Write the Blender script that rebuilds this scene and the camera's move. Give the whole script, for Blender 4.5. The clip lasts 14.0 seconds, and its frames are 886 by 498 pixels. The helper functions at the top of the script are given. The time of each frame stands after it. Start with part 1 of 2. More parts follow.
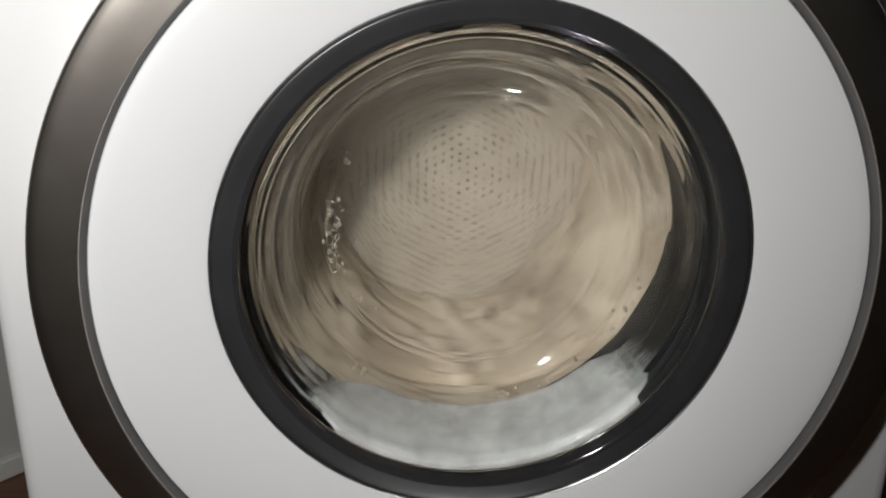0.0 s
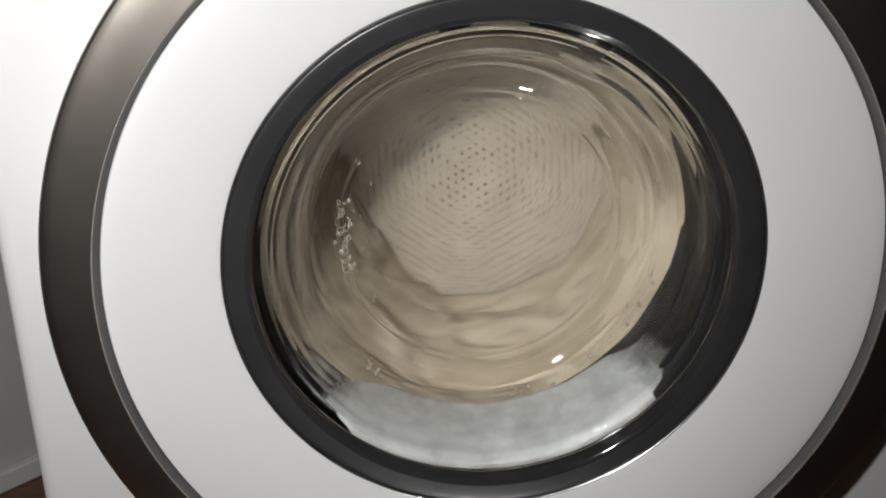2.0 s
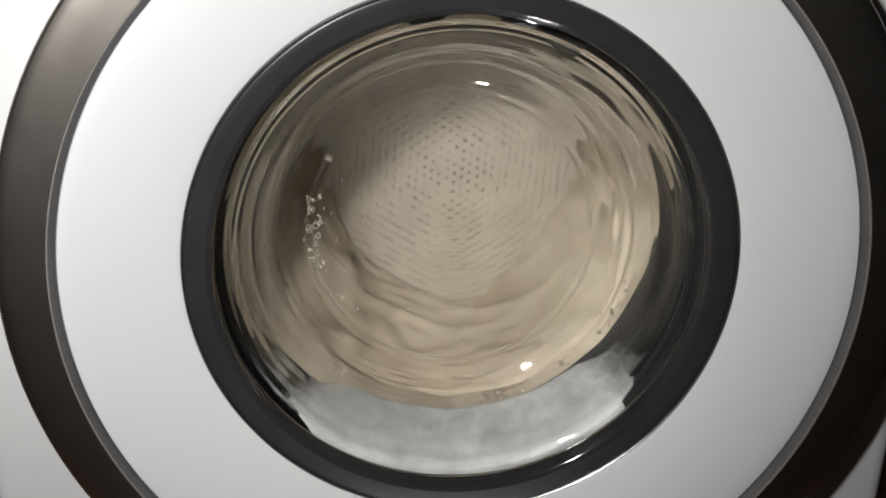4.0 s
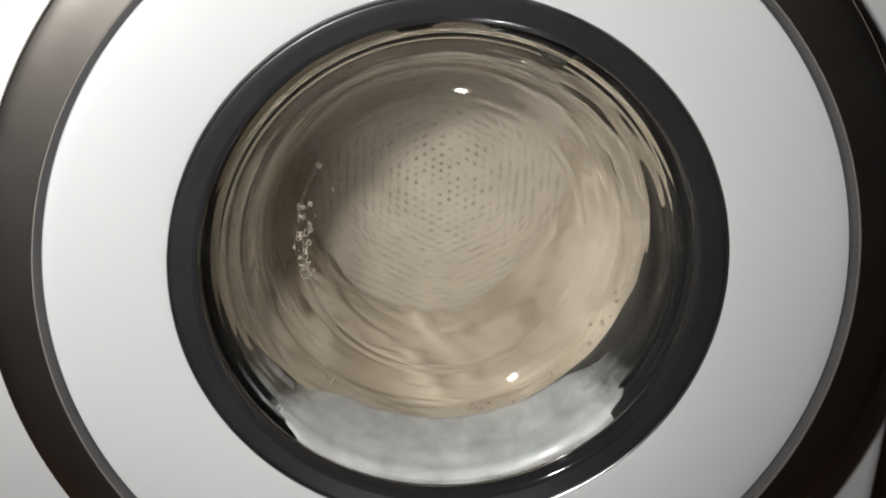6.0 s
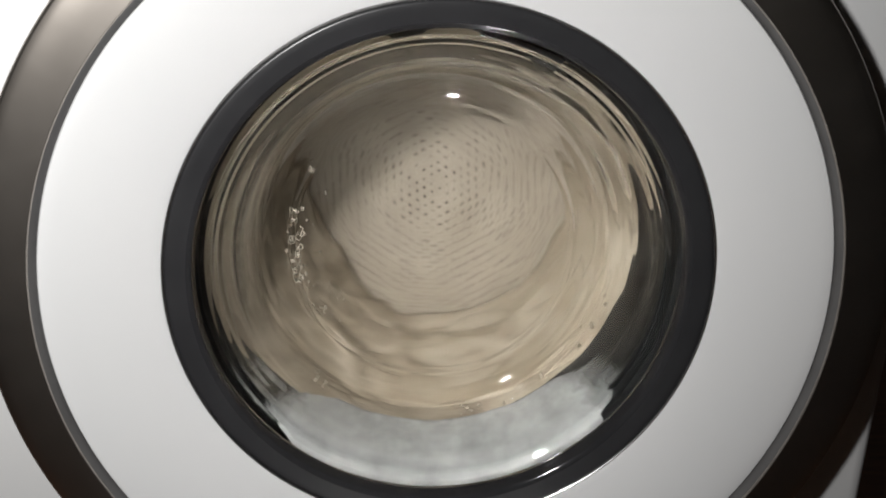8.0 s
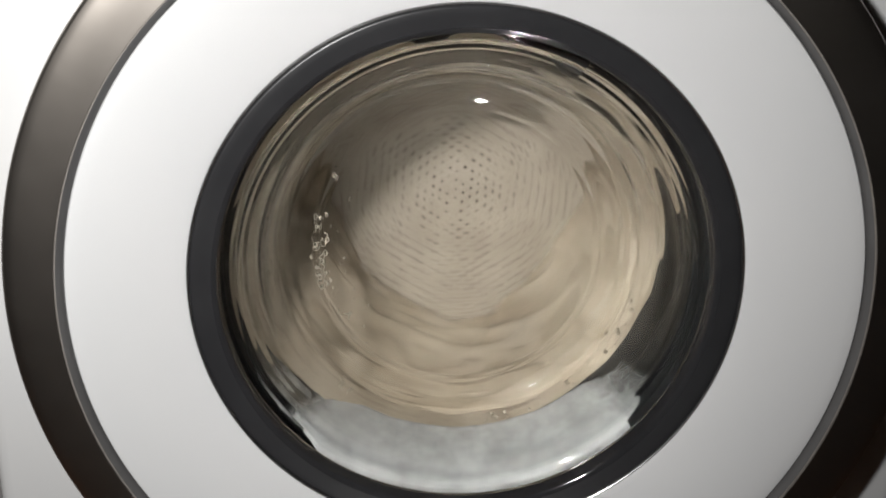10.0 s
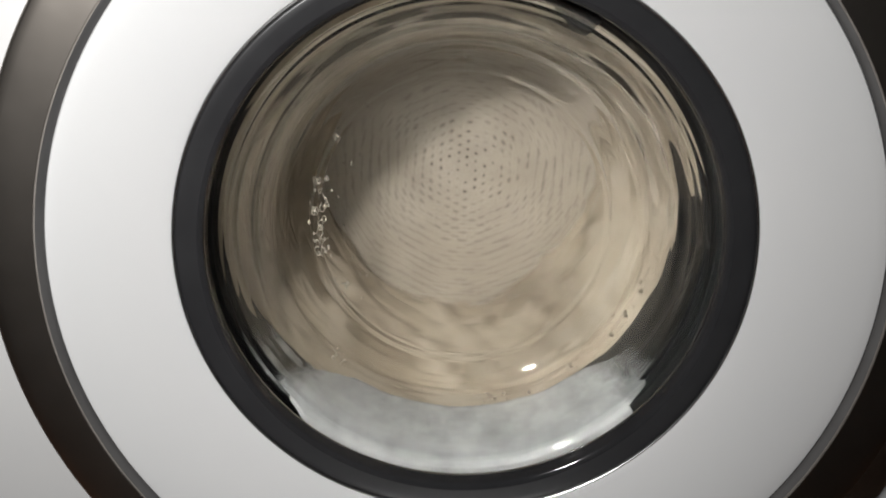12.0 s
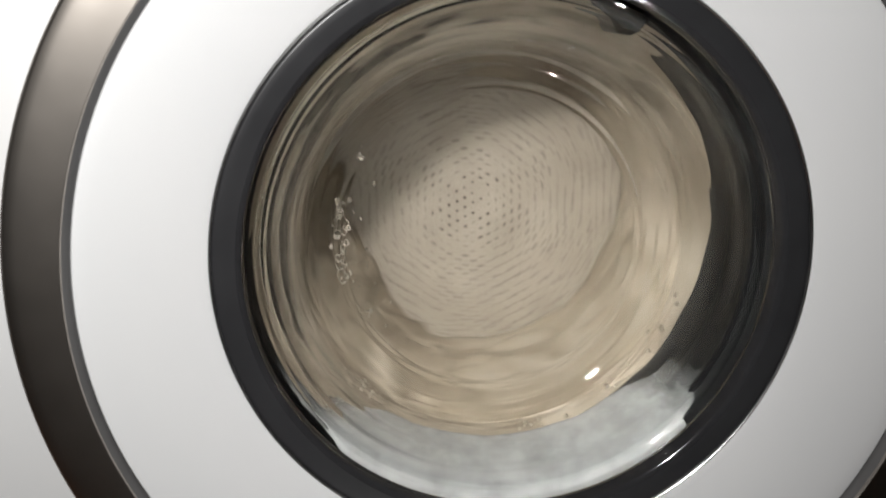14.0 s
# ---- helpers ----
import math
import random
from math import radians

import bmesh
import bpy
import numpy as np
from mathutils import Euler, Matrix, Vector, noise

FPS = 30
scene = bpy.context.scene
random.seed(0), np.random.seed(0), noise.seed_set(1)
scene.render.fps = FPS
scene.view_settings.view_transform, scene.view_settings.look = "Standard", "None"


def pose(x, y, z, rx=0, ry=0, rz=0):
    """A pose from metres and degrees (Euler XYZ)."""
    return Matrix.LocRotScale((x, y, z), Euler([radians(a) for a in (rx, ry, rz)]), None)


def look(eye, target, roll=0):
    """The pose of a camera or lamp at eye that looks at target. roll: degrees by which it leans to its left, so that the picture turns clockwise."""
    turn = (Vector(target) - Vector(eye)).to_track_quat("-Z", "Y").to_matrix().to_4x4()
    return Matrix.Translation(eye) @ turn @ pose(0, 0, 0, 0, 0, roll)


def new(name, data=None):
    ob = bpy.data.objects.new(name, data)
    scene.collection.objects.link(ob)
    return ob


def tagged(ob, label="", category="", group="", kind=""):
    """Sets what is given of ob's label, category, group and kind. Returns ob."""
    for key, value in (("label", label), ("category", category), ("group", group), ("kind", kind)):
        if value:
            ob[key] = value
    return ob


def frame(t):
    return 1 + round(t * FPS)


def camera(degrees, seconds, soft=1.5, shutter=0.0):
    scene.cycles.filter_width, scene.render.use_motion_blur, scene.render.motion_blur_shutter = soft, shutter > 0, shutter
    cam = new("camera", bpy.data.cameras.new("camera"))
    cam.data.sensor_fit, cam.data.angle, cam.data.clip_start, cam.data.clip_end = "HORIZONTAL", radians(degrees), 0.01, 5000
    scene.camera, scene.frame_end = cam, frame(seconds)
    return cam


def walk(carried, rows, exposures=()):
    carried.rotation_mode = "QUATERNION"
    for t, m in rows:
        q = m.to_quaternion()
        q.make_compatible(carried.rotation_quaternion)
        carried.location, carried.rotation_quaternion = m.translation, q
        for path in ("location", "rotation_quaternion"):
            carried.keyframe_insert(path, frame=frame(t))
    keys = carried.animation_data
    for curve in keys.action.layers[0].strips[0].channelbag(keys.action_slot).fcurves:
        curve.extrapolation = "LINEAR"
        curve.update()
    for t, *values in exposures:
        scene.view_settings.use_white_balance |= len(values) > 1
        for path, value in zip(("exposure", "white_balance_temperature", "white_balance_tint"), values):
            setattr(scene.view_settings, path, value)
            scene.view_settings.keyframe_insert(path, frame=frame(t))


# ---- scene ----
# Washing machine close-up: the door's centre is (0, 0, CZ), its axis runs along y, the camera looks towards +y.
CZ = 0.50
CLIP = 14.0
SPIN = 600.0  # degrees a second, 100 turns a minute

cam = camera(51.8, CLIP, soft=1.9, shutter=0.32)
PATH = [
    (0.0, pose(-0.0728, -0.4949, 0.7081, 69.65, -0.94, -4.76)),
    (0.5, pose(-0.0701, -0.4929, 0.7148, 70.32, -0.98, -5.18)),
    (1.0, pose(-0.0712, -0.4963, 0.7126, 69.53, -0.64, -4.92)),
    (1.5, pose(-0.0726, -0.4990, 0.7064, 69.46, 0.03, -4.74)),
    (2.0, pose(-0.0734, -0.4929, 0.7092, 69.42, 0.23, -4.47)),
    (2.5, pose(-0.0731, -0.4881, 0.7066, 69.44, -0.83, -5.03)),
    (3.0, pose(-0.0692, -0.4871, 0.7002, 70.22, -0.98, -4.88)),
    (5.5, pose(-0.0423, -0.4907, 0.6916, 70.85, -1.72, -3.44)),
    (6.0, pose(-0.0434, -0.4887, 0.6908, 71.40, -1.77, -3.56)),
    (6.5, pose(-0.0452, -0.4929, 0.6864, 72.54, -1.72, -3.83)),
    (7.0, pose(-0.0444, -0.4943, 0.6930, 72.13, -1.80, -3.87)),
    (7.5, pose(-0.0467, -0.4947, 0.6928, 71.36, -2.25, -4.32)),
    (8.0, pose(-0.0464, -0.4953, 0.6905, 71.86, -1.96, -4.32)),
    (10.5, pose(-0.0470, -0.4914, 0.6901, 72.14, -1.51, -2.48)),
    (11.0, pose(-0.0391, -0.4901, 0.6842, 72.19, -2.05, -1.71)),
    (11.5, pose(-0.0285, -0.4876, 0.6653, 73.90, -2.58, -0.25)),
    (12.0, pose(-0.0220, -0.4788, 0.6536, 73.05, -3.03, -0.11)),
    (12.5, pose(-0.0289, -0.4810, 0.6542, 75.76, -2.53, -0.42)),
    (13.0, pose(-0.0289, -0.4800, 0.6584, 75.69, -2.36, -0.97)),
    (13.5, pose(-0.0525, -0.4708, 0.6569, 75.10, -1.92, -1.03)),
    (14.0, pose(-0.1002, -0.4593, 0.6076, 78.12, -2.23, -6.36)),
]
walk(cam, PATH, exposures=[(0.0, -0.15), (1.0, -0.10), (3.0, -0.04), (5.5, 0.02), (12.5, 0.02), (13.5, 0.03), (14.0, 0.11)])

# ---- light ----
world = bpy.data.worlds.new("room_dark")
scene.world = world
world.use_nodes = True
world.node_tree.nodes["Background"].inputs[0].default_value = (0.9, 0.95, 1.0, 1)
world.node_tree.nodes["Background"].inputs[1].default_value = 0.01


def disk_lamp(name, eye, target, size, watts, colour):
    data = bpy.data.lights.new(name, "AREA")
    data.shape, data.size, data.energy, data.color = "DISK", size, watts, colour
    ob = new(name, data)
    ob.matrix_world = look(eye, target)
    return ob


disk_lamp("lamp_light", (-0.25, -0.50, CZ + 0.32), (-0.24, 0.0, CZ + 0.27), 0.055, 4.35, (1.0, 0.99, 0.972))
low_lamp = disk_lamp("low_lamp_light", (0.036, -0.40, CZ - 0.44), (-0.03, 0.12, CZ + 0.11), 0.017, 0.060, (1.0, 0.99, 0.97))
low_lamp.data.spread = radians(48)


# ---- materials ----
def material(name, base, rough=0.5, metal=0.0, spec=0.5, coat=0.0):
    m = bpy.data.materials.new(name)
    m.use_nodes = True
    b = m.node_tree.nodes["Principled BSDF"]
    b.inputs["Base Color"].default_value = (*base, 1)
    b.inputs["Roughness"].default_value = rough
    b.inputs["Metallic"].default_value = metal
    b.inputs["Specular IOR Level"].default_value = spec
    b.inputs["Coat Weight"].default_value = coat
    return m


def node(m, kind, **values):
    n = m.node_tree.nodes.new(kind)
    for key, value in values.items():
        n.inputs[key].default_value = value
    return n


def link(m, a, b):
    m.node_tree.links.new(a, b)


def varied(m, base_a, base_b, scale, detail=4.0, rough=None, bump=0.0, bump_scale=200.0, stretch=None):
    """Two-scale colour mix, optional roughness range and fine relief."""
    b = m.node_tree.nodes["Principled BSDF"]
    co = node(m, "ShaderNodeTexCoord")
    mp = node(m, "ShaderNodeMapping")
    if stretch:
        mp.inputs["Scale"].default_value = stretch
    link(m, co.outputs["Object"], mp.inputs["Vector"])
    n1 = node(m, "ShaderNodeTexNoise", Scale=scale, Detail=detail, Roughness=0.6)
    link(m, mp.outputs["Vector"], n1.inputs["Vector"])
    ramp = node(m, "ShaderNodeValToRGB")
    ramp.color_ramp.elements[0].position, ramp.color_ramp.elements[1].position = 0.32, 0.68
    ramp.color_ramp.elements[0].color, ramp.color_ramp.elements[1].color = (*base_a, 1), (*base_b, 1)
    link(m, n1.outputs["Fac"], ramp.inputs["Fac"])
    link(m, ramp.outputs["Color"], b.inputs["Base Color"])
    if rough:
        n3 = node(m, "ShaderNodeTexNoise", Scale=scale * 3.1, Detail=3.0)
        link(m, mp.outputs["Vector"], n3.inputs["Vector"])
        r = node(m, "ShaderNodeMapRange")
        r.inputs["To Min"].default_value, r.inputs["To Max"].default_value = rough
        link(m, n3.outputs["Fac"], r.inputs["Value"])
        link(m, r.outputs["Result"], b.inputs["Roughness"])
    if bump:
        n2 = node(m, "ShaderNodeTexNoise", Scale=bump_scale, Detail=3.0)
        link(m, mp.outputs["Vector"], n2.inputs["Vector"])
        bp = node(m, "ShaderNodeBump", Strength=bump, Distance=0.001)
        link(m, n2.outputs["Fac"], bp.inputs["Height"])
        link(m, bp.outputs["Normal"], b.inputs["Normal"])
    return m


WHITE = varied(material("white_enamel", (0.78, 0.78, 0.78), 0.4), (0.77, 0.775, 0.78), (0.80, 0.80, 0.795), 9.0,
               rough=(0.34, 0.46), bump=0.03, bump_scale=700.0)
DISH = varied(material("white_plastic", (0.8, 0.8, 0.8), 0.35), (0.79, 0.795, 0.80), (0.815, 0.815, 0.815), 7.0,
              rough=(0.30, 0.42), bump=0.03, bump_scale=900.0)
BRONZE = varied(material("satin_bronze_metal", (0.52, 0.48, 0.44), 0.37, 1.0), (0.44, 0.40, 0.36), (0.48, 0.44, 0.40), 14.0,
                rough=(0.31, 0.35), bump=0.008, bump_scale=1500.0)
STEP = varied(material("dark_grey_plastic", (0.06, 0.06, 0.06), 0.4), (0.10, 0.097, 0.097), (0.13, 0.127, 0.126), 20.0, rough=(0.35, 0.5))
BLACK = varied(material("black_gloss_plastic", (0.04, 0.04, 0.042), 0.12), (0.025, 0.025, 0.027), (0.033, 0.033, 0.035), 25.0,
               rough=(0.26, 0.36))
BEVEL = varied(material("polished_black", (0.03, 0.03, 0.032), 0.06), (0.026, 0.026, 0.028), (0.034, 0.034, 0.036), 25.0, rough=(0.05, 0.09))
CHROME = varied(material("chrome", (0.6, 0.6, 0.6), 0.24, 1.0), (0.52, 0.52, 0.52), (0.60, 0.60, 0.60), 40.0, rough=(0.18, 0.3))
RUBBER = varied(material("black_rubber", (0.012, 0.012, 0.013), 0.55, spec=0.16), (0.005, 0.005, 0.0055), (0.009, 0.009, 0.0095), 30.0,
                rough=(0.5, 0.65), bump=0.03, bump_scale=260.0)
STEEL = varied(material("wet_drum_steel", (0.46, 0.41, 0.34), 0.42, 0.20), (0.405, 0.345, 0.275), (0.485, 0.422, 0.343), 26.0,
               rough=(0.35, 0.5), bump=0.06, bump_scale=300.0)
# dark brown puts the shade inside the drum's holes into the colour
HOLE = varied(material("drum_hole_shade", (0.05, 0.04, 0.03), 0.6), (0.09, 0.072, 0.052), (0.17, 0.14, 0.105), 80.0)
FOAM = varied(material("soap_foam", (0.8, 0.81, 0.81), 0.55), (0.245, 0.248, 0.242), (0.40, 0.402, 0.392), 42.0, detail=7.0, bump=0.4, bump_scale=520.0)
FOAM.node_tree.nodes["Principled BSDF"].inputs["Subsurface Weight"].default_value = 0.15
FOAM.node_tree.nodes["Principled BSDF"].inputs["Subsurface Radius"].default_value = (0.004, 0.004, 0.004)
CLOTH = varied(material("wet_beige_cloth", (0.55, 0.46, 0.34), 0.62), (0.200, 0.158, 0.110), (0.328, 0.274, 0.206), 13.0, detail=7.0,
               rough=(0.5, 0.75), bump=0.5, bump_scale=340.0)
WALL = varied(material("grey_wall_paint", (0.6, 0.6, 0.58), 0.8), (0.56, 0.56, 0.545), (0.62, 0.62, 0.605), 3.0, bump=0.2, bump_scale=120.0)
SKIRTING = varied(material("white_skirting_paint", (0.75, 0.75, 0.74), 0.5), (0.72, 0.72, 0.71), (0.78, 0.78, 0.77), 6.0)
WOOD = varied(material("red_brown_wood", (0.16, 0.075, 0.04), 0.45), (0.10, 0.045, 0.025), (0.20, 0.095, 0.05), 12.0, detail=8.0,
              rough=(0.3, 0.5), bump=0.2, bump_scale=60.0, stretch=(1.0, 9.0, 1.0))
GLASS = bpy.data.materials.new("door_glass")
GLASS.use_nodes = True
_b = GLASS.node_tree.nodes["Principled BSDF"]
_b.inputs["Base Color"].default_value = (0.97, 0.985, 0.98, 1)
_b.inputs["Transmission Weight"].default_value = 1.0
_b.inputs["Roughness"].default_value = 0.015
_b.inputs["IOR"].default_value = 1.47


# ---- mesh helpers ----
def mesh_from(name, verts, faces, mat, smooth=True):
    me = bpy.data.meshes.new(name)
    me.from_pydata(verts, [], faces)
    me.materials.append(mat)
    if smooth:
        me.polygons.foreach_set("use_smooth", [True] * len(me.polygons))
    me.update()
    return me


def part(name, me, parent, label="", at=None):
    ob = new(name, me)
    ob.parent = parent
    if at is not None:
        ob.matrix_basis = at
    if label:
        ob["label"] = label
    return ob


def lathe(name, rings, mat, n=192, close=False, sharp=38.0):
    """Rings of (radius, y) or (radius, y, centre x, centre z), turned about the y axis; radius 0 makes a pole."""
    verts, faces, rows = [], [], []
    for ring in rings:
        r, y, cx, cz = (*ring, 0, 0)[:4] if len(ring) == 2 else ring
        if r == 0:
            rows.append([len(verts)] * n)
            verts.append((cx, y, cz))
        else:
            rows.append(list(range(len(verts), len(verts) + n)))
            verts += [(cx + r * math.cos(2 * math.pi * k / n), y, cz + r * math.sin(2 * math.pi * k / n)) for k in range(n)]
    pairs = list(zip(rows, rows[1:])) + ([(rows[-1], rows[0])] if close else [])
    for a, b in pairs:
        for k in range(n):
            q = [a[k], a[(k + 1) % n], b[(k + 1) % n], b[k]]
            f = [v for i, v in enumerate(q) if v not in q[:i]]
            if len(f) > 2:
                faces.append(f)
    me = mesh_from(name, verts, faces, mat)
    bm = bmesh.new()
    bm.from_mesh(me)
    bmesh.ops.recalc_face_normals(bm, faces=bm.faces)
    bm.to_mesh(me)
    bm.free()
    me.set_sharp_from_angle(angle=radians(sharp))
    return me


def box(name, lo, hi, mat, bevel=0.0):
    bm = bmesh.new()
    bmesh.ops.create_cube(bm, size=1)
    for v in bm.verts:
        v.co = [lo[i] + (v.co[i] + 0.5) * (hi[i] - lo[i]) for i in range(3)]
    if bevel:
        bmesh.ops.bevel(bm, geom=bm.edges, offset=bevel, segments=3, profile=0.5, affect="EDGES")
    me = bpy.data.meshes.new(name)
    bm.to_mesh(me)
    bm.free()
    me.materials.append(mat)
    return me


# ---- room ----
def structure(name, me, label, category):
    return tagged(new(name, me), label, category, kind="structure")


structure("floor", box("floor", (-2.2, -5.0, -0.1), (3.2, 2.0, 0), WOOD), "red-brown wooden floor in a dim room", "floor")
structure("wall_north", box("wall_north", (-2.2, 2.0, 0), (3.2, 2.12, 2.5), WALL), "plain pale grey painted wall", "wall")
structure("wall_south", box("wall_south", (-2.2, -5.12, 0), (3.2, -5.0, 2.5), WALL), "plain pale grey painted wall", "wall")
structure("wall_west", box("wall_west", (-2.32, -5.12, 0), (-2.2, 2.12, 2.5), WALL), "plain pale grey painted wall", "wall")
structure("wall_east", box("wall_east", (3.2, -5.12, 0), (3.32, 2.12, 2.5), WALL), "plain pale grey painted wall", "wall")
structure("ceiling", box("ceiling", (-2.32, -5.12, 2.5), (3.32, 2.12, 2.6), WALL), "plain pale painted ceiling", "ceiling")
# the machine stands askew before this wall
SKEW = pose(-0.548, 0.560, 0, 0, 0, 44)
structure("wall_northwest", box("wall_northwest", (-2.2, 0.014, 0), (1.95, 0.12, 2.5), WALL), "plain grey painted wall running obliquely behind the machine", "wall").matrix_basis = SKEW
structure("baseboard", box("baseboard", (-2.2, 0.0, 0), (1.95, 0.014, 0.028), SKIRTING, 0.003), "low white painted baseboard along the wall", "baseboard").matrix_basis = SKEW

# ---- washing machine ----
machine = tagged(new("washing_machine"), "white front-loading washing machine with a round bronze-trimmed door, running", "washing machine")
machine.location = (0, 0, 0)
AXIS = pose(0, 0, CZ)
PANEL_Y = 0.030
HALF, TOP, BOTTOM = 0.2995, 0.85 - CZ, 0.012 - CZ


def cabinet_mesh():
    """Front panel with the door's round hole, rolled over into the sides, top and bottom."""
    n = 256
    rings = []

    def on_box(a, inset):
        w, t, b = HALF - inset, TOP - inset, BOTTOM + inset
        c, s = math.cos(a), math.sin(a)
        k = min(w / abs(c) if abs(c) > 1e-9 else 9, (t if s > 0 else -b) / abs(s) if abs(s) > 1e-9 else 9)
        return k * c, k * s

    angles = [2 * math.pi * k / n for k in range(n)]
    corner = [math.atan2(z, x) % (2 * math.pi) for x in (HALF, -HALF) for z in (TOP, BOTTOM)]
    for c in corner:
        k = min(range(n), key=lambda i: abs(angles[i] - c))
        angles[k] = c
    rings.append([(0.236 * math.cos(a), PANEL_Y + 0.012, 0.236 * math.sin(a)) for a in angles])
    rings.append([(0.238 * math.cos(a), PANEL_Y, 0.238 * math.sin(a)) for a in angles])
    for inset, y in ((0.012, 0.0), (0.007, 0.0008), (0.0035, 0.003), (0.001, 0.0065), (0.0, 0.011), (0.0, 0.47)):
        rings.append([(on_box(a, inset)[0], PANEL_Y + y, on_box(a, inset)[1]) for a in angles])
    verts = [v for ring in rings for v in ring]
    faces = [[i * n + k, i * n + (k + 1) % n, (i + 1) * n + (k + 1) % n, (i + 1) * n + k] for i in range(len(rings) - 1) for k in range(n)]
    faces.append([(len(rings) - 1) * n + k for k in range(n)])
    me = mesh_from("cabinet", verts, faces, WHITE)
    bm = bmesh.new()
    bm.from_mesh(me)
    bmesh.ops.recalc_face_normals(bm, faces=bm.faces)
    bm.to_mesh(me)
    bm.free()
    me.set_sharp_from_angle(angle=radians(35))
    return me


part("cabinet", cabinet_mesh(), machine, "white enamelled cabinet", AXIS)
for x in (-0.24, 0.24):
    for y in (0.08, 0.45):
        part("foot", lathe("foot", [(0, -0.007), (0.022, -0.007), (0.022, 0.006), (0, 0.006)], RUBBER, 32), machine, "black rubber foot",
             pose(x, y, 0.007, 90))

# door: dish, bronze trim, dark step, black rim, chrome line, glass bowl
WC, BC = (0.0006, -0.0045), (0.0019, -0.0017)
RW, RB, RK, YK = 0.2323, 0.2638, 0.1650, 0.0171


def dish_rings():
    rows = [(RW, 0.010, *WC), (RW, 0.0015, *WC), (RW - 0.0010, 0.0002, *WC), (RW - 0.003, 0.0, *WC)]
    for k in range(1, 13):
        f = k / 12
        r = (RW - 0.003) * (1 - f) + 0.1679 * f
        y = 0.0155 * (f ** 1.25)
        rows.append((r, y, WC[0] * (1 - f), WC[1] * (1 - f)))
    return rows + [(0.1669, 0.0160, 0, 0), (0.1664, 0.0175, 0, 0), (0.1664, 0.030, 0, 0)]


door = part("door", lathe("door_dish", dish_rings(), DISH), machine, "closed round door with a dished white plastic ring", AXIS)
part("trim_ring", lathe("trim_ring", [
    (RB + 0.0040, 0.031, *BC), (RB + 0.0034, 0.018, *BC), (RB + 0.0022, 0.004, *BC), (RB + 0.0008, -0.0046, *BC), (RB - 0.0004, -0.0064, *BC), (RB - 0.0020, -0.0071, *BC),
    (RB - 0.007, -0.0074, *BC), (RB - 0.012, -0.0074, *BC), (RB - 0.017, -0.0072, *BC), (RB - 0.022, -0.0069, *BC),
    (RB - 0.0284, -0.0065, *WC), (RB - 0.0288, -0.0060, *WC), (RB - 0.0289, -0.0046, *WC)], BRONZE), door, "satin bronze-brown metal trim ring")
part("step_ring", lathe("step_ring", [(RB - 0.0289, -0.0048, *WC), (RW + 0.0014, -0.0010, *WC), (RW + 0.0004, 0.001, *WC), (RW + 0.0002, 0.008, *WC)], STEP), door,
     "dark grey plastic step between trim and dish")
part("rim", lathe("rim", [
    (0.1659, 0.030), (0.1656, 0.0190), (0.1652, 0.0176), (0.1645, 0.0168), (0.1634, 0.0166), (0.1600, 0.0169), (0.1562, 0.0173), (0.1530, 0.0177)], BLACK, sharp=50), door,
    "flat black plastic rim")
part("rim_bevel", lathe("rim_bevel", [(0.1530, 0.0177), (0.1525, 0.01785), (0.1518, 0.0182), (0.1510, 0.0187), (0.1503, 0.01918), (0.1498, 0.0198), (0.1496, 0.0300)], BEVEL, sharp=60),
     door, "polished black inner bevel of the rim")
part("chrome_line", lathe("chrome_line", [(0.16600 + 0.0010 * math.cos(a), 0.0172 + 0.0011 * math.sin(a)) for a in [math.pi * k / 5 for k in range(10)]], CHROME, close=True),
     door, "thin chrome line round the black rim")


def bowl_rings():
    front = [(0.1520, 0.0300), (0.1494, 0.0309), (0.1462, 0.0327), (0.1432, 0.0347), (0.1408, 0.0376), (0.1368, 0.0480), (0.1293, 0.068), (0.1225, 0.090), (0.1190, 0.1010)]
    # the wall rolls over into the floor, which flattens towards the middle; a fine moulded bead runs round it
    r, y = front[-1]
    for to, first, last, n in ((0.1150, 73, 38, 6), (0.1045, 38, 21, 10), (0.0980, 21, 17, 6), (0.0900, 17, 8, 12), (0.0, 8, 0, 8)):
        step = (r - to) / n
        for k in range(n):
            y += step * math.tan(radians(first + (last - first) * (k + 0.5) / n))
            r -= step
            front.append((max(r, 0) if r > 1e-6 else 0, y - 0.0007 * math.exp(-((r - 0.0945) / 0.0016) ** 2)))
    back = [(0, 0.1300), (0.0300, 0.1294), (0.0600, 0.1277), (0.0900, 0.1246), (0.1065, 0.1216), (0.1145, 0.1174), (0.1200, 0.1115), (0.1240, 0.1035), (0.1280, 0.0910),
            (0.1345, 0.0690), (0.1412, 0.0485), (0.1440, 0.0415), (0.1464, 0.0380), (0.1490, 0.0366), (0.1520, 0.0362)]
    wide = lambda r, y: r + 0.005 * min(1, max(0, (y - 0.046) / 0.060)) * min(1, r / 0.09)
    return [(wide(r, y), y) for r, y in front], [(wide(r, y), y) for r, y in back]


def dense(rings, steps):
    out = []
    for a, b in zip(rings, rings[1:]):
        out += [tuple(a[i] + (b[i] - a[i]) * k / steps for i in range(2)) for k in range(steps)]
    return out + [rings[-1]]


def sag(y):
    """The bowl leans: its floor sits lower than its mouth."""
    return -0.0075 * min(1, max(0, (y - 0.044) / 0.070))


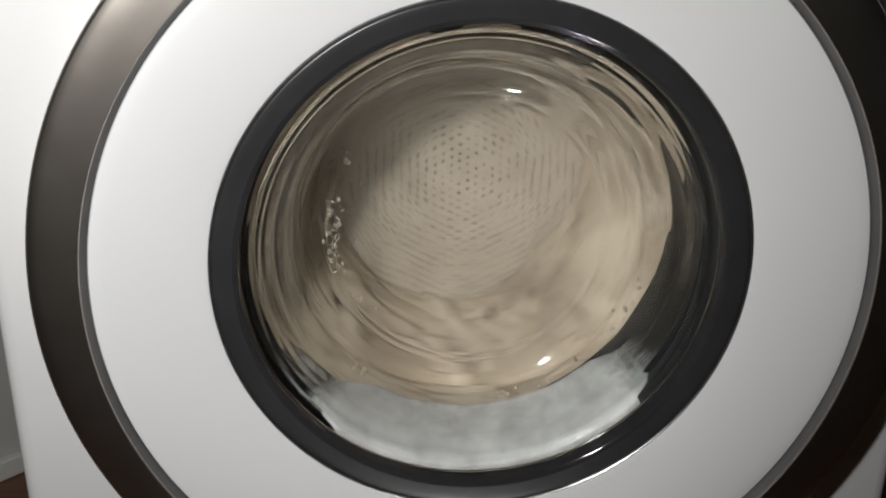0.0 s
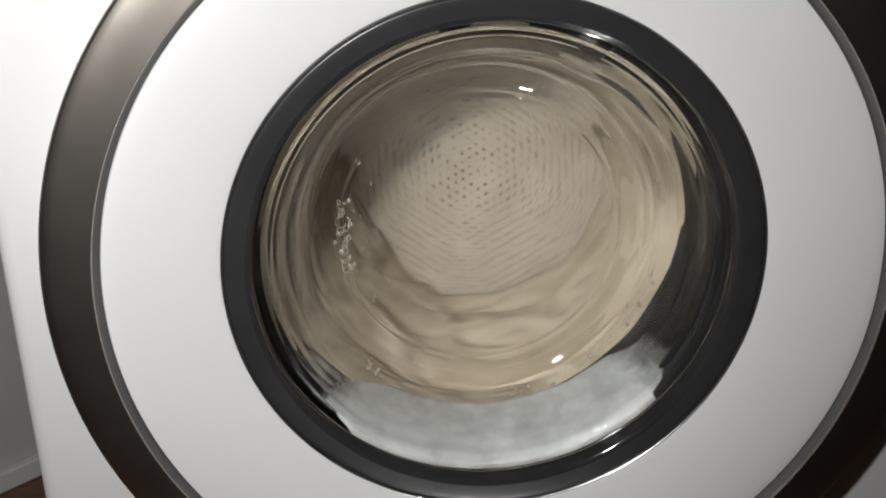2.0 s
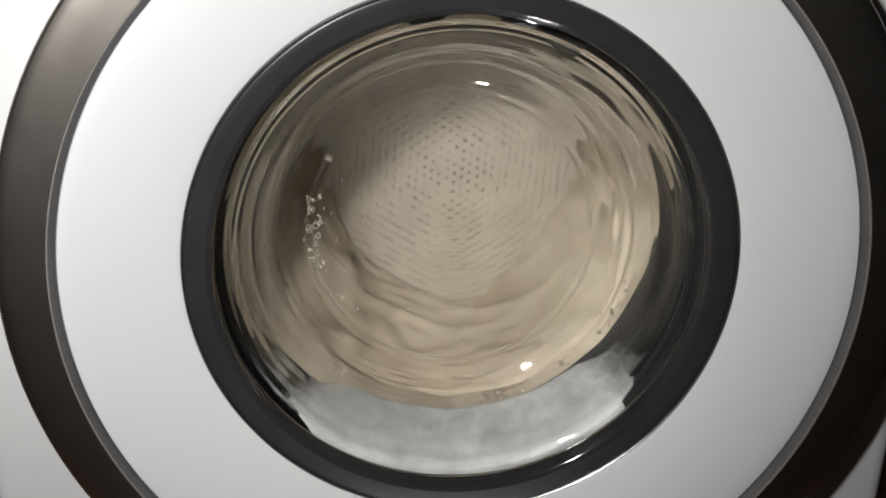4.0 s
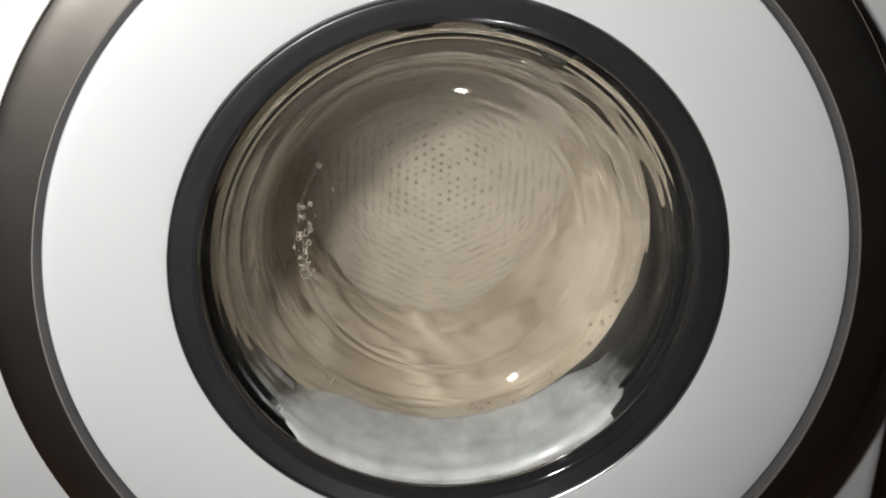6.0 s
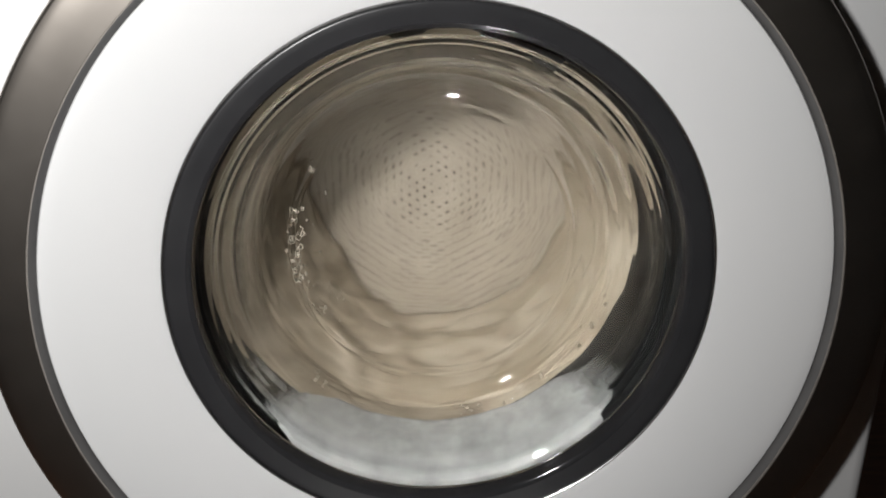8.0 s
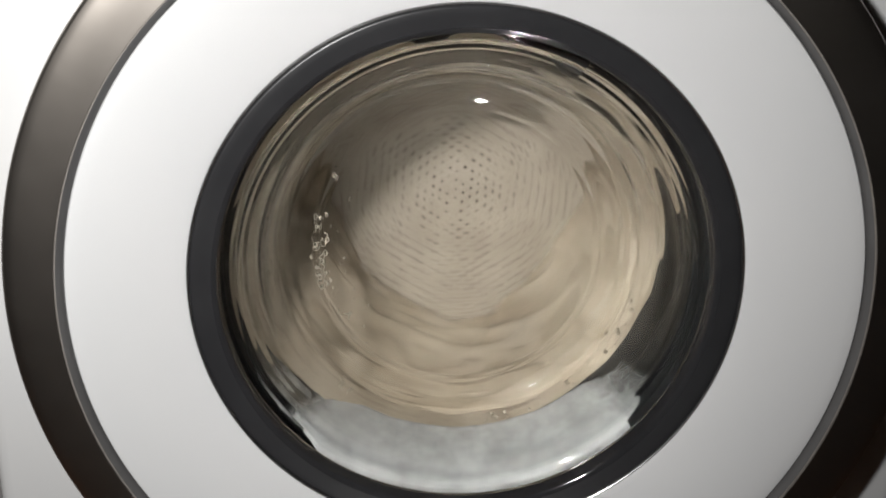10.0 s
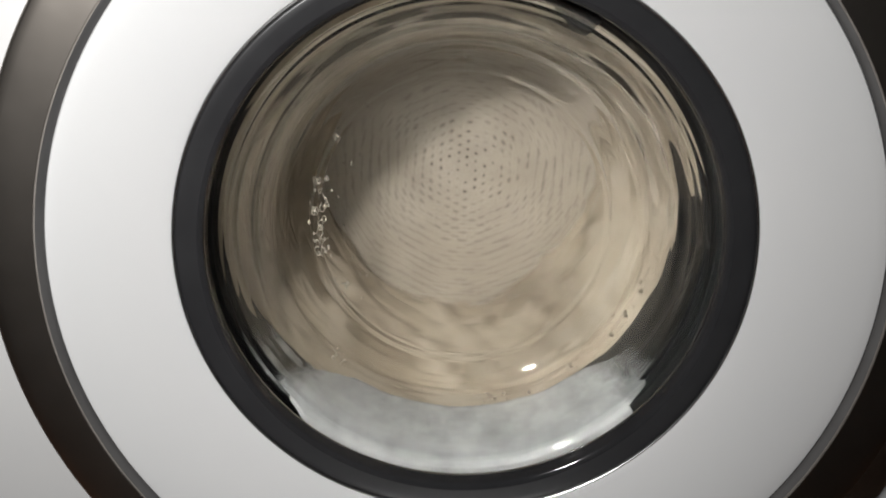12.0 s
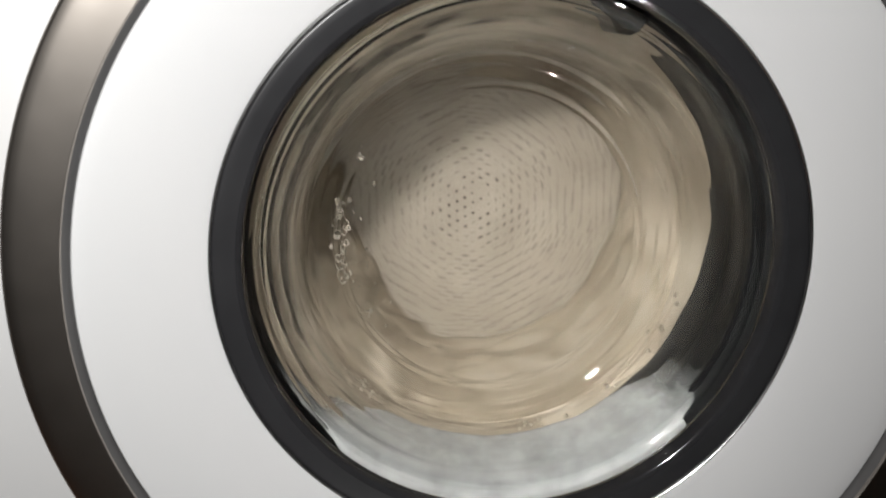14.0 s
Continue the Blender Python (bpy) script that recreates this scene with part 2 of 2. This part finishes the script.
def bowl_mesh():
    """Glass shell; the drum side carries a running film of water that ripples along the turn."""
    front, back = bowl_rings()
    side = dense(front[5:9], 9)
    wavy = []
    for k, (r, y) in enumerate(side):
        lift = 0.00002 * math.sin(y * 2 * math.pi / 0.0072) * min(1, k / 6)
        wavy.append((r + lift, y + 0.3 * lift))
    front, back = front[:5] + wavy + front[9:], [back[0]] + dense(back[1:], 5)
    n = 320
    me = lathe("glass_bowl", [(r, y, 0, sag(y)) for r, y in front + back], GLASS, n=n, close=True, sharp=60)
    first_back = (len(front) - 1) * n + 1
    for v in me.vertices:
        if v.index < first_back:
            continue
        x, y, z = v.co
        low = sag(y)
        z -= low
        r, a = math.hypot(x, z), math.atan2(z, x)
        if 0.03 < r < 0.146:
            w = min(1, (r - 0.03) / 0.09) * min(1, max(0, (y - 0.038) / 0.02))
            splash = 0.5 + 0.9 * max(0, math.cos(a - 0.45)) ** 2
            wall = min(1, max(0, (r - 0.100) / 0.012))
            d = noise.noise(Vector((math.cos(a) * 2.6, math.sin(a) * 2.6, y * 48))) * 0.0007 * splash * wall
            d += noise.noise(Vector((math.cos(a) * 6.5 + 3, math.sin(a) * 6.5, y * 70))) * 0.00018 * splash * wall
            d += noise.noise(Vector((x * 30, z * 30, 5))) * 0.0004 * (1 - wall)
            k = 1 + d * w / r
            v.co = (x * k, y + d * w * 0.6, z * k + low)
    return me


glass = part("glass_bowl", bowl_mesh(), door, "clear wet glass bowl, water streaked")
glass.visible_shadow = False

GC = (-0.0045, 0.0025)  # the gasket sits a touch off the door's axis
part("gasket", lathe("gasket", [
    (0.166, 0.0372, 0, 0), (0.1560, 0.0372, 0, 0), (0.1545, 0.0400, *GC), (0.1540, 0.050, *GC), (0.1522, 0.053, *GC), (0.1522, 0.056, *GC), (0.1545, 0.059, *GC), (0.1550, 0.074, *GC),
    (0.1532, 0.078, *GC), (0.1528, 0.082, *GC), (0.1548, 0.086, *GC), (0.1550, 0.094, *GC), (0.1536, 0.098, *GC), (0.1525, 0.1030, *GC), (0.1500, 0.1070, -0.006, 0.004), (0.1520, 0.1085, -0.006, 0.004), (0.178, 0.1090, *GC),
    (0.232, 0.1100, 0, 0)], RUBBER), machine, "folded black rubber door gasket", AXIS)

# drum, turns about the door's axis
DRUM_R, DRUM_F, DRUM_B = 0.226, 0.1135, 0.262
TURN_AXIS = pose(0.007, 0, CZ + 0.003)  # the drum sits a little off the door
drum = part("drum", lathe("drum", [(0.170, DRUM_F), (0.230, DRUM_F + 0.001), (DRUM_R, DRUM_F + 0.008), (DRUM_R, DRUM_B + 0.003), (DRUM_R + 0.003, DRUM_B + 0.003), (DRUM_R + 0.003, DRUM_F)], STEEL), machine,
            "perforated steel drum, turning fast", TURN_AXIS)


def back_mesh():
    rings = [(DRUM_R - 0.0005, DRUM_B)]
    for k in range(1, 20):
        r = DRUM_R * (1 - k / 20)
        rings.append((r, DRUM_B - 0.004 * math.cos(min(1, r / 0.16) * math.pi / 2)))
    return lathe("drum_back", rings + [(0, DRUM_B - 0.004)], STEEL, 128)


part("drum_back", back_mesh(), drum, "pale steel back wall dotted with small holes")


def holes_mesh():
    """Small cups in a staggered grid over the unpierced back wall; their dark colour is the holes' shade."""
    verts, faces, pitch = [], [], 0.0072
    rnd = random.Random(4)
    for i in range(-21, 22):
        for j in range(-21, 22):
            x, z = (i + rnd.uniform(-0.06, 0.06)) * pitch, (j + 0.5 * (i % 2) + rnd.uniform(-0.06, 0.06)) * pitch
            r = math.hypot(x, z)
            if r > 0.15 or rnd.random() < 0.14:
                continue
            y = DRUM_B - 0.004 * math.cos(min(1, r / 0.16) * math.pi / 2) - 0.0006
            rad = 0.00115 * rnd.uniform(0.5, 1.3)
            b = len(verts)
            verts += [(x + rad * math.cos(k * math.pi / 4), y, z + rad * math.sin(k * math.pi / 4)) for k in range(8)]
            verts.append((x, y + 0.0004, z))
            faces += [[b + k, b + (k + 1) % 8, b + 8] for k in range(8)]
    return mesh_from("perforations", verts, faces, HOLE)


tagged(part("perforations", holes_mesh(), drum, "rows of small drum holes, their shade coloured in dark brown"), kind="stuff")
for k in range(3):
    a = 2 * math.pi * k / 3 + 0.5
    part("lifter", box("lifter", (-0.016, DRUM_F + 0.02, DRUM_R - 0.045), (0.016, DRUM_B - 0.01, DRUM_R - 0.001), STEEL, 0.006), drum, "ribbed drum lifter",
         pose(0, 0, 0, 0, math.degrees(a), 0))


# ---- laundry, pressed against the drum wall and carried round ----
FOLDS = [(0.3, 2.4, 0.34, 0.007), (2.3, 2.9, 0.42, 0.008), (4.4, 2.6, 0.36, 0.007)]


def edge_radius(a):
    """Open edge at material angle a: values at 30, 90, 150, 210, 270 and 330 degrees, eased from one to the next."""
    q = ((math.degrees(a) - 30) % 360) / 60
    values = (0.116, 0.096, 0.119, 0.116, 0.121, 0.095)
    i, g = int(q) % 6, q - int(q)
    g = g * g * (3 - 2 * g)
    return values[i] * (1 - g) + values[(i + 1) % 6] * g


def laundry_mesh():
    """A thick lumpy collar: front face behind the drum's lip, folded inner face, a rolled edge before the drum's back."""
    n, m = 540, 110
    verts, faces = [], []
    for i in range(m):
        s = i / (m - 1)
        f = max(0, (s - 0.14) / 0.86)
        for k in range(n):
            a = 2 * math.pi * k / n
            c, d = math.cos(a), math.sin(a)
            open_r = edge_radius(a)
            if s < 0.14:
                g = s / 0.14
                r, y = 0.220 + (0.166 - 0.220) * g, DRUM_F + 0.006 + 0.004 * math.sin(g * math.pi)
            else:
                lip = min(1, f / 0.84)
                r = 0.166 + (open_r - 0.166) * lip ** 1.1
                y = DRUM_F + 0.006 + (DRUM_B - 0.020 - DRUM_F) * lip
                if f > 0.84:
                    g = (f - 0.84) / 0.16
                    r += 0.034 * (1 - math.cos(g * math.pi / 2))
                    y += 0.012 * math.sin(g * math.pi / 2)
            w = 0.25 if s < 0.14 else min(1, 0.45 + 2 * f) * (1 if f < 0.84 else max(0, 1 - (f - 0.84) / 0.10)) * (1 - 0.42 * max(0, min(1, (f - 0.5) / 0.34)))
            drift = 1.3 * noise.noise(Vector((c * 1.2, d * 1.2, 3.0)))
            fold = noise.noise(Vector((c * 1.6 + 4, d * 1.6, 4.5 * f + drift))) * 0.010
            n1 = noise.noise(Vector((c * 1.5, d * 1.5, 4.5 * f + 1.6 * drift + 7)))
            ridge = (1 - min(1, abs(n1) * 3.0)) ** 2 * 0.010
            n2 = noise.noise(Vector((c * 1.5 + 9, d * 1.5, 5.0 * f - 2 * drift)))
            n3 = noise.noise(Vector((c * 1.3 - 5, d * 1.3, 12 * f + 2.4 * drift)))
            gate = min(1, max(0, 0.5 + 2.2 * noise.noise(Vector((c * 2.2, d * 2.2, 5 * f + 11)))))
            crease = -(max(0, 1 - abs(n2) * 9) ** 1.2) * 0.015 * gate - (max(0, 1 - abs(n3) * 9) ** 1.3) * 0.003 * (1 - gate)
            fine = noise.noise(Vector((c * 4, d * 4, 44 * f + 4 * drift))) * 0.0003 + noise.noise(Vector((c * 14, d * 14, 60 * f))) * 0.0005
            fold += noise.noise(Vector((c * 5.5 + 2, d * 5.5, 8 * f + drift))) * 0.008 * max(0, 1 - f / 0.5)
            pleat = abs(math.sin(15 * f + 2 * a + 2.6 * noise.noise(Vector((c * 1.5, d * 1.5, 2 * f + 3)))))
            patch = min(1, max(0, 0.45 + 2.5 * noise.noise(Vector((c * 1.8 - 3, d * 1.8, 3 * f)))))
            crease -= max(0, 1 - 3.2 * pleat) ** 1.4 * 0.0075 * patch
            for a0, twist, width, height in FOLDS:
                e = (a - a0 - twist * f + math.pi) % (2 * math.pi) - math.pi
                fold += height * math.exp(-(e / (width * (0.5 if e > 0 else 1.3))) ** 2) * (0.55 + 0.45 * math.sin(4 * f + a0))
            r -= (fold + ridge + crease + fine) * w - 0.004 * w
            y += noise.noise(Vector((c * 5, d * 5, 12 * f))) * 0.005 * (1 if 0.2 < f < 0.8 else 0)
            verts.append((r * c, min(y, DRUM_B - 0.003), r * d))
    for i in range(m - 1):
        for k in range(n):
            faces.append([i * n + k, i * n + (k + 1) % n, (i + 1) * n + (k + 1) % n, (i + 1) * n + k])
    return mesh_from("laundry", verts, faces, CLOTH)


laundry = tagged(new("laundry", laundry_mesh()), "wet beige cotton blanket whirled round against the drum wall", "laundry")
laundry.matrix_basis = TURN_AXIS


# ---- suds in the gasket's lower fold ----
def suds_mesh():
    n, m = 200, 56
    verts, faces, thickness = [], [], []
    sec = [(0.1535, 0.0380), (0.1500, 0.0388), (0.1470, 0.0424), (0.1452, 0.0490), (0.1428, 0.0560), (0.1414, 0.0690), (0.1404, 0.0800), (0.1395, 0.0900), (0.1388, 0.0980), (0.1420, 0.1030), (0.1505, 0.1000),
           (0.1515, 0.0700)]
    k = len(sec)
    for i in range(n):
        f = i / (n - 1)
        e = math.sqrt(max(min(1, f * 7, (1 - f) * 7), 0.30))
        for j in range(m):
            q = j / m * k
            p, g = int(q) % k, q - int(q)
            r = sec[p][0] * (1 - g) + sec[(p + 1) % k][0] * g
            y = sec[p][1] * (1 - g) + sec[(p + 1) % k][1] * g
            r, y = 0.1475 + (r - 0.1475) * e, 0.074 + (y - 0.074) * e
            a = radians(-139 + 108 * f + (200 * (1 - f) - 150 * f) * (y - 0.07))
            d = noise.noise(Vector((a * 7, r * 40, y * 40))) * 0.0010 + noise.noise(Vector((a * 26, r * 150, y * 150))) * 0.0004
            if r < 0.1485:
                r = min(r - d, 0.1505)
            verts.append((r * math.cos(a), y, r * math.sin(a)))
            thickness.append(min(1, 0.02 + f * 6.5, 0.02 + (1 - f) * 4.0, max(0.2, (0.1065 - y) * 50)))
    for i in range(n - 1):
        for j in range(m):
            faces.append([i * m + j, i * m + (j + 1) % m, (i + 1) * m + (j + 1) % m, (i + 1) * m + j])
    faces += [list(range(m)), [(n - 1) * m + j for j in range(m)]]
    me = mesh_from("suds", verts, faces, FOAM)
    me.attributes.new("froth", "FLOAT", "POINT").data.foreach_set("value", thickness)
    return me


def thin_out(m):
    """The foam thins to nothing where its thickness runs out, in ragged wisps."""
    b = m.node_tree.nodes["Principled BSDF"]
    at = node(m, "ShaderNodeAttribute")
    at.attribute_name = "froth"
    co = node(m, "ShaderNodeTexCoord")
    ns = node(m, "ShaderNodeTexNoise", Scale=60.0, Detail=6.0, Roughness=0.65)
    link(m, co.outputs["Object"], ns.inputs["Vector"])
    mul = node(m, "ShaderNodeMath")
    mul.operation, mul.inputs[1].default_value = "MULTIPLY", 1.5
    link(m, at.outputs["Fac"], mul.inputs[0])
    add = node(m, "ShaderNodeMath")
    add.operation = "ADD"
    link(m, mul.outputs[0], add.inputs[0])
    link(m, ns.outputs["Fac"], add.inputs[1])
    out = node(m, "ShaderNodeMapRange")
    out.inputs["From Min"].default_value, out.inputs["From Max"].default_value = 0.62, 1.35
    link(m, add.outputs[0], out.inputs["Value"])
    link(m, out.outputs["Result"], b.inputs["Alpha"])


thin_out(FOAM)


def smear_mesh(name, a0, a1, y0, y1, thick):
    """A thin skin of foam lying on the gasket's folds, thickest in its middle."""
    n, m = 60, 24
    verts, faces, froth = [], [], []
    for i in range(n):
        f = i / (n - 1)
        for j in range(m):
            g = j / (m - 1)
            a, y = radians(a0 + (a1 - a0) * f), y0 + (y1 - y0) * g
            r = 0.1497 - 0.0012 * math.sin(math.pi * f) * math.sin(math.pi * g) - 0.0006 * noise.noise(Vector((a * 30, y * 150, 2)))
            verts.append((r * math.cos(a), y, r * math.sin(a)))
            froth.append(thick * min(1, 3 * math.sin(math.pi * g)) * min(1, 1.8 * f))
    faces = [[i * m + j, i * m + j + 1, (i + 1) * m + j + 1, (i + 1) * m + j] for i in range(n - 1) for j in range(m - 1)]
    me = mesh_from(name, verts, faces, FOAM)
    me.attributes.new("froth", "FLOAT", "POINT").data.foreach_set("value", froth)
    return me


for a0, a1, y0, y1, thick in ((-157, -134, 0.041, 0.053, 0.45), (-153, -134, 0.060, 0.078, 0.42), (-150, -134, 0.084, 0.098, 0.40)):
    smear = tagged(new("foam_smear", smear_mesh("foam_smear", a0, a1, y0, y1, thick)), "thin grey smear of soap foam on the black gasket", "foam", kind="stuff")
    smear.matrix_basis = AXIS
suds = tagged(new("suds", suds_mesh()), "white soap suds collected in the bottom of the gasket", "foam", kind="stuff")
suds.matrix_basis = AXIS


# ---- lacework of foam and bubbles left on the drum side of the glass ----
def cluster(name, spots, mat, seed):
    bm = bmesh.new()
    for k, (x, y, z, r) in enumerate(spots):
        made = bmesh.ops.create_icosphere(bm, subdivisions=2, radius=r, matrix=Matrix.Translation((x, y, z)))["verts"]
        for v in made:
            e = v.co - Vector((x, y, z))
            e *= 1 + 0.5 * noise.noise(e / r * 1.1 + Vector((k * 3.1, seed, 0)))
            v.co = Vector((x, y, z)) + Vector((e.x, e.y * 0.35, e.z))
    for f in bm.faces:
        f.smooth = True
    me = bpy.data.meshes.new(name)
    bm.to_mesh(me)
    bm.free()
    me.materials.append(mat)
    return me


LACE = varied(material("thin_foam", (0.4, 0.37, 0.32), 0.9, spec=0.02), (0.18, 0.158, 0.126), (0.25, 0.222, 0.182), 120.0)
rnd = random.Random(11)


def lace_mesh():
    """Flattened threads of foam round hollow cells, and loose specks, on the drum side of the bowl's floor."""
    verts, faces = [], []

    def thread(points, width, closed):
        n = len(points)
        for i in range(n):
            p, q = points[i - 1 if closed or i else 0], points[(i + 1) % n if closed else min(n - 1, i + 1)]
            t = Vector((q[0] - p[0], q[1] - p[1]))
            t = t.normalized() if t.length else Vector((1, 0))
            w = width * rnd.uniform(0.55, 1.35)
            x, z = points[i]
            y = 0.1262 + 0.25 * max(0, 0.107 - math.hypot(x, z))
            b = len(verts)
            verts.extend([(x - t.y * w, y, z + t.x * w), (x, y - 0.0004, z), (x + t.y * w, y, z - t.x * w), (x, y + 0.0004, z)])
            if closed or i < n - 1:
                e = b + 4 if i < n - 1 else b - 4 * (n - 1)
                faces.extend([[b + k, b + (k + 1) % 4, e + (k + 1) % 4, e + k] for k in range(4)])

    for k in range(15):
        t = rnd.choice((rnd.gauss(0.02, 0.14), rnd.gauss(0.05, 0.34)))
        a, r = math.pi + t - 0.03, 0.100 + rnd.uniform(-0.008, 0.005)
        x, z, size = r * math.cos(a), r * math.sin(a) + sag(0.12) * 0.6, rnd.uniform(0.0009, 0.0022)
        ph = rnd.uniform(0, 6)
        thread([(x + size * (0.85 + 0.2 * math.sin(3 * b + ph)) * math.cos(b), z + size * 1.3 * (0.85 + 0.2 * math.cos(2 * b + ph)) * math.sin(b)) for b in [2 * math.pi * i / 16 for i in range(16)]],
               0.0006, True)
    for k in range(6):
        a, r = math.pi + rnd.uniform(-0.3, 0.6), 0.101 + rnd.uniform(-0.006, 0.005)
        run, ph = rnd.uniform(0.05, 0.17), rnd.uniform(0, 6)
        thread([((r + 0.0012 * math.sin(i * 0.9 + ph)) * math.cos(a + run * i / 9), (r + 0.0012 * math.sin(i * 0.9 + ph)) * math.sin(a + run * i / 9) + sag(0.12) * 0.6) for i in range(10)], 0.0005, False)
    for k in range(90):
        a, r = math.pi + rnd.gauss(0.08, 0.36), 0.092 + rnd.uniform(-0.012, 0.012)
        x, z, size = r * math.cos(a), r * math.sin(a) + sag(0.12) * 0.6, rnd.choice((0.0003, 0.0005, 0.0008))
        thread([(x, z - size), (x + 0.3 * size, z), (x, z + size)], size, False)
    return mesh_from("foam_lace", verts, faces, LACE)


foam_lace = tagged(new("foam_lace", lace_mesh()), "specks and threads of white foam stuck to the wet glass", "foam", kind="stuff")
foam_lace.matrix_basis = AXIS

BUBBLE = varied(material("bubble_film", (0.2, 0.17, 0.13), 0.2), (0.20, 0.17, 0.13), (0.28, 0.24, 0.185), 90.0)
ring_spots = []
for k in range(46):
    a = radians(rnd.choice((rnd.uniform(-140, -124), rnd.uniform(-80, -20), rnd.uniform(-55, -15))))
    q = rnd.uniform(0, 1)
    ring_spots.append(((0.1265 + 0.006 * (1 - q)) * math.cos(a), 0.1115 - 0.014 * (1 - q), (0.1265 + 0.006 * (1 - q)) * math.sin(a) + sag(0.104), rnd.choice((0.0006, 0.0008, 0.0010, 0.0015))))
for k in range(34):
    a = radians(rnd.uniform(-122, -44))
    r = 0.1402 + rnd.uniform(-0.0004, 0.0008)
    ring_spots.append((r * math.cos(a), rnd.uniform(0.088, 0.098), r * math.sin(a), rnd.choice((0.0004, 0.0005, 0.0008))))
bubbles = tagged(new("bubbles", cluster("bubbles", ring_spots, BUBBLE, 2.0)), "small soap bubbles clinging to the glass bowl", "bubbles", kind="stuff")
bubbles.matrix_basis = AXIS


# ---- moulded pieces at the top of the gasket ----
def slab(name, outline, y0, y1, mat):
    bm = bmesh.new()
    low = [bm.verts.new((x, y0, z)) for x, z in outline]
    high = [bm.verts.new((x, y1, z)) for x, z in outline]
    bm.faces.new(low)
    bm.faces.new(high[::-1])
    for k in range(len(outline)):
        bm.faces.new((low[k], high[k], high[(k + 1) % len(outline)], low[(k + 1) % len(outline)]))
    bmesh.ops.recalc_face_normals(bm, faces=bm.faces)
    bmesh.ops.bevel(bm, geom=bm.edges, offset=0.0012, segments=2, profile=0.5, affect="EDGES")
    me = bpy.data.meshes.new(name)
    bm.to_mesh(me)
    bm.free()
    me.materials.append(mat)
    return me


part("spray_nozzle", slab("spray_nozzle", [(0.018, 0.1510), (0.019, 0.1450), (0.034, 0.1410), (0.048, 0.1345), (0.056, 0.1270), (0.063, 0.1255), (0.070, 0.1330), (0.067, 0.1365)], 0.0425, 0.088, RUBBER),
     machine, "black moulded spray nozzle on the gasket", AXIS)
part("gasket_tab", slab("gasket_tab", [(-0.052, 0.1450), (-0.036, 0.1430), (-0.029, 0.1400), (-0.020, 0.1425), (-0.008, 0.1500), (-0.010, 0.1535), (-0.050, 0.1480)], 0.048, 0.080, RUBBER),
     machine, "small black rubber tab on the gasket", AXIS)


# ---- turning parts ----
def turning(spin, phase, base):
    """Rows a tenth of a second apart, turning anticlockwise as seen from the front."""
    steps = round(CLIP * 10)
    return [(k / 10, base @ pose(0, 0, 0, 0, -(phase + spin * k / 10) % 360, 0)) for k in range(steps + 1)]


def motions():
    walk(drum, turning(SPIN, 0.0, TURN_AXIS))
    walk(laundry, turning(SPIN, 0.0, TURN_AXIS))


motions()
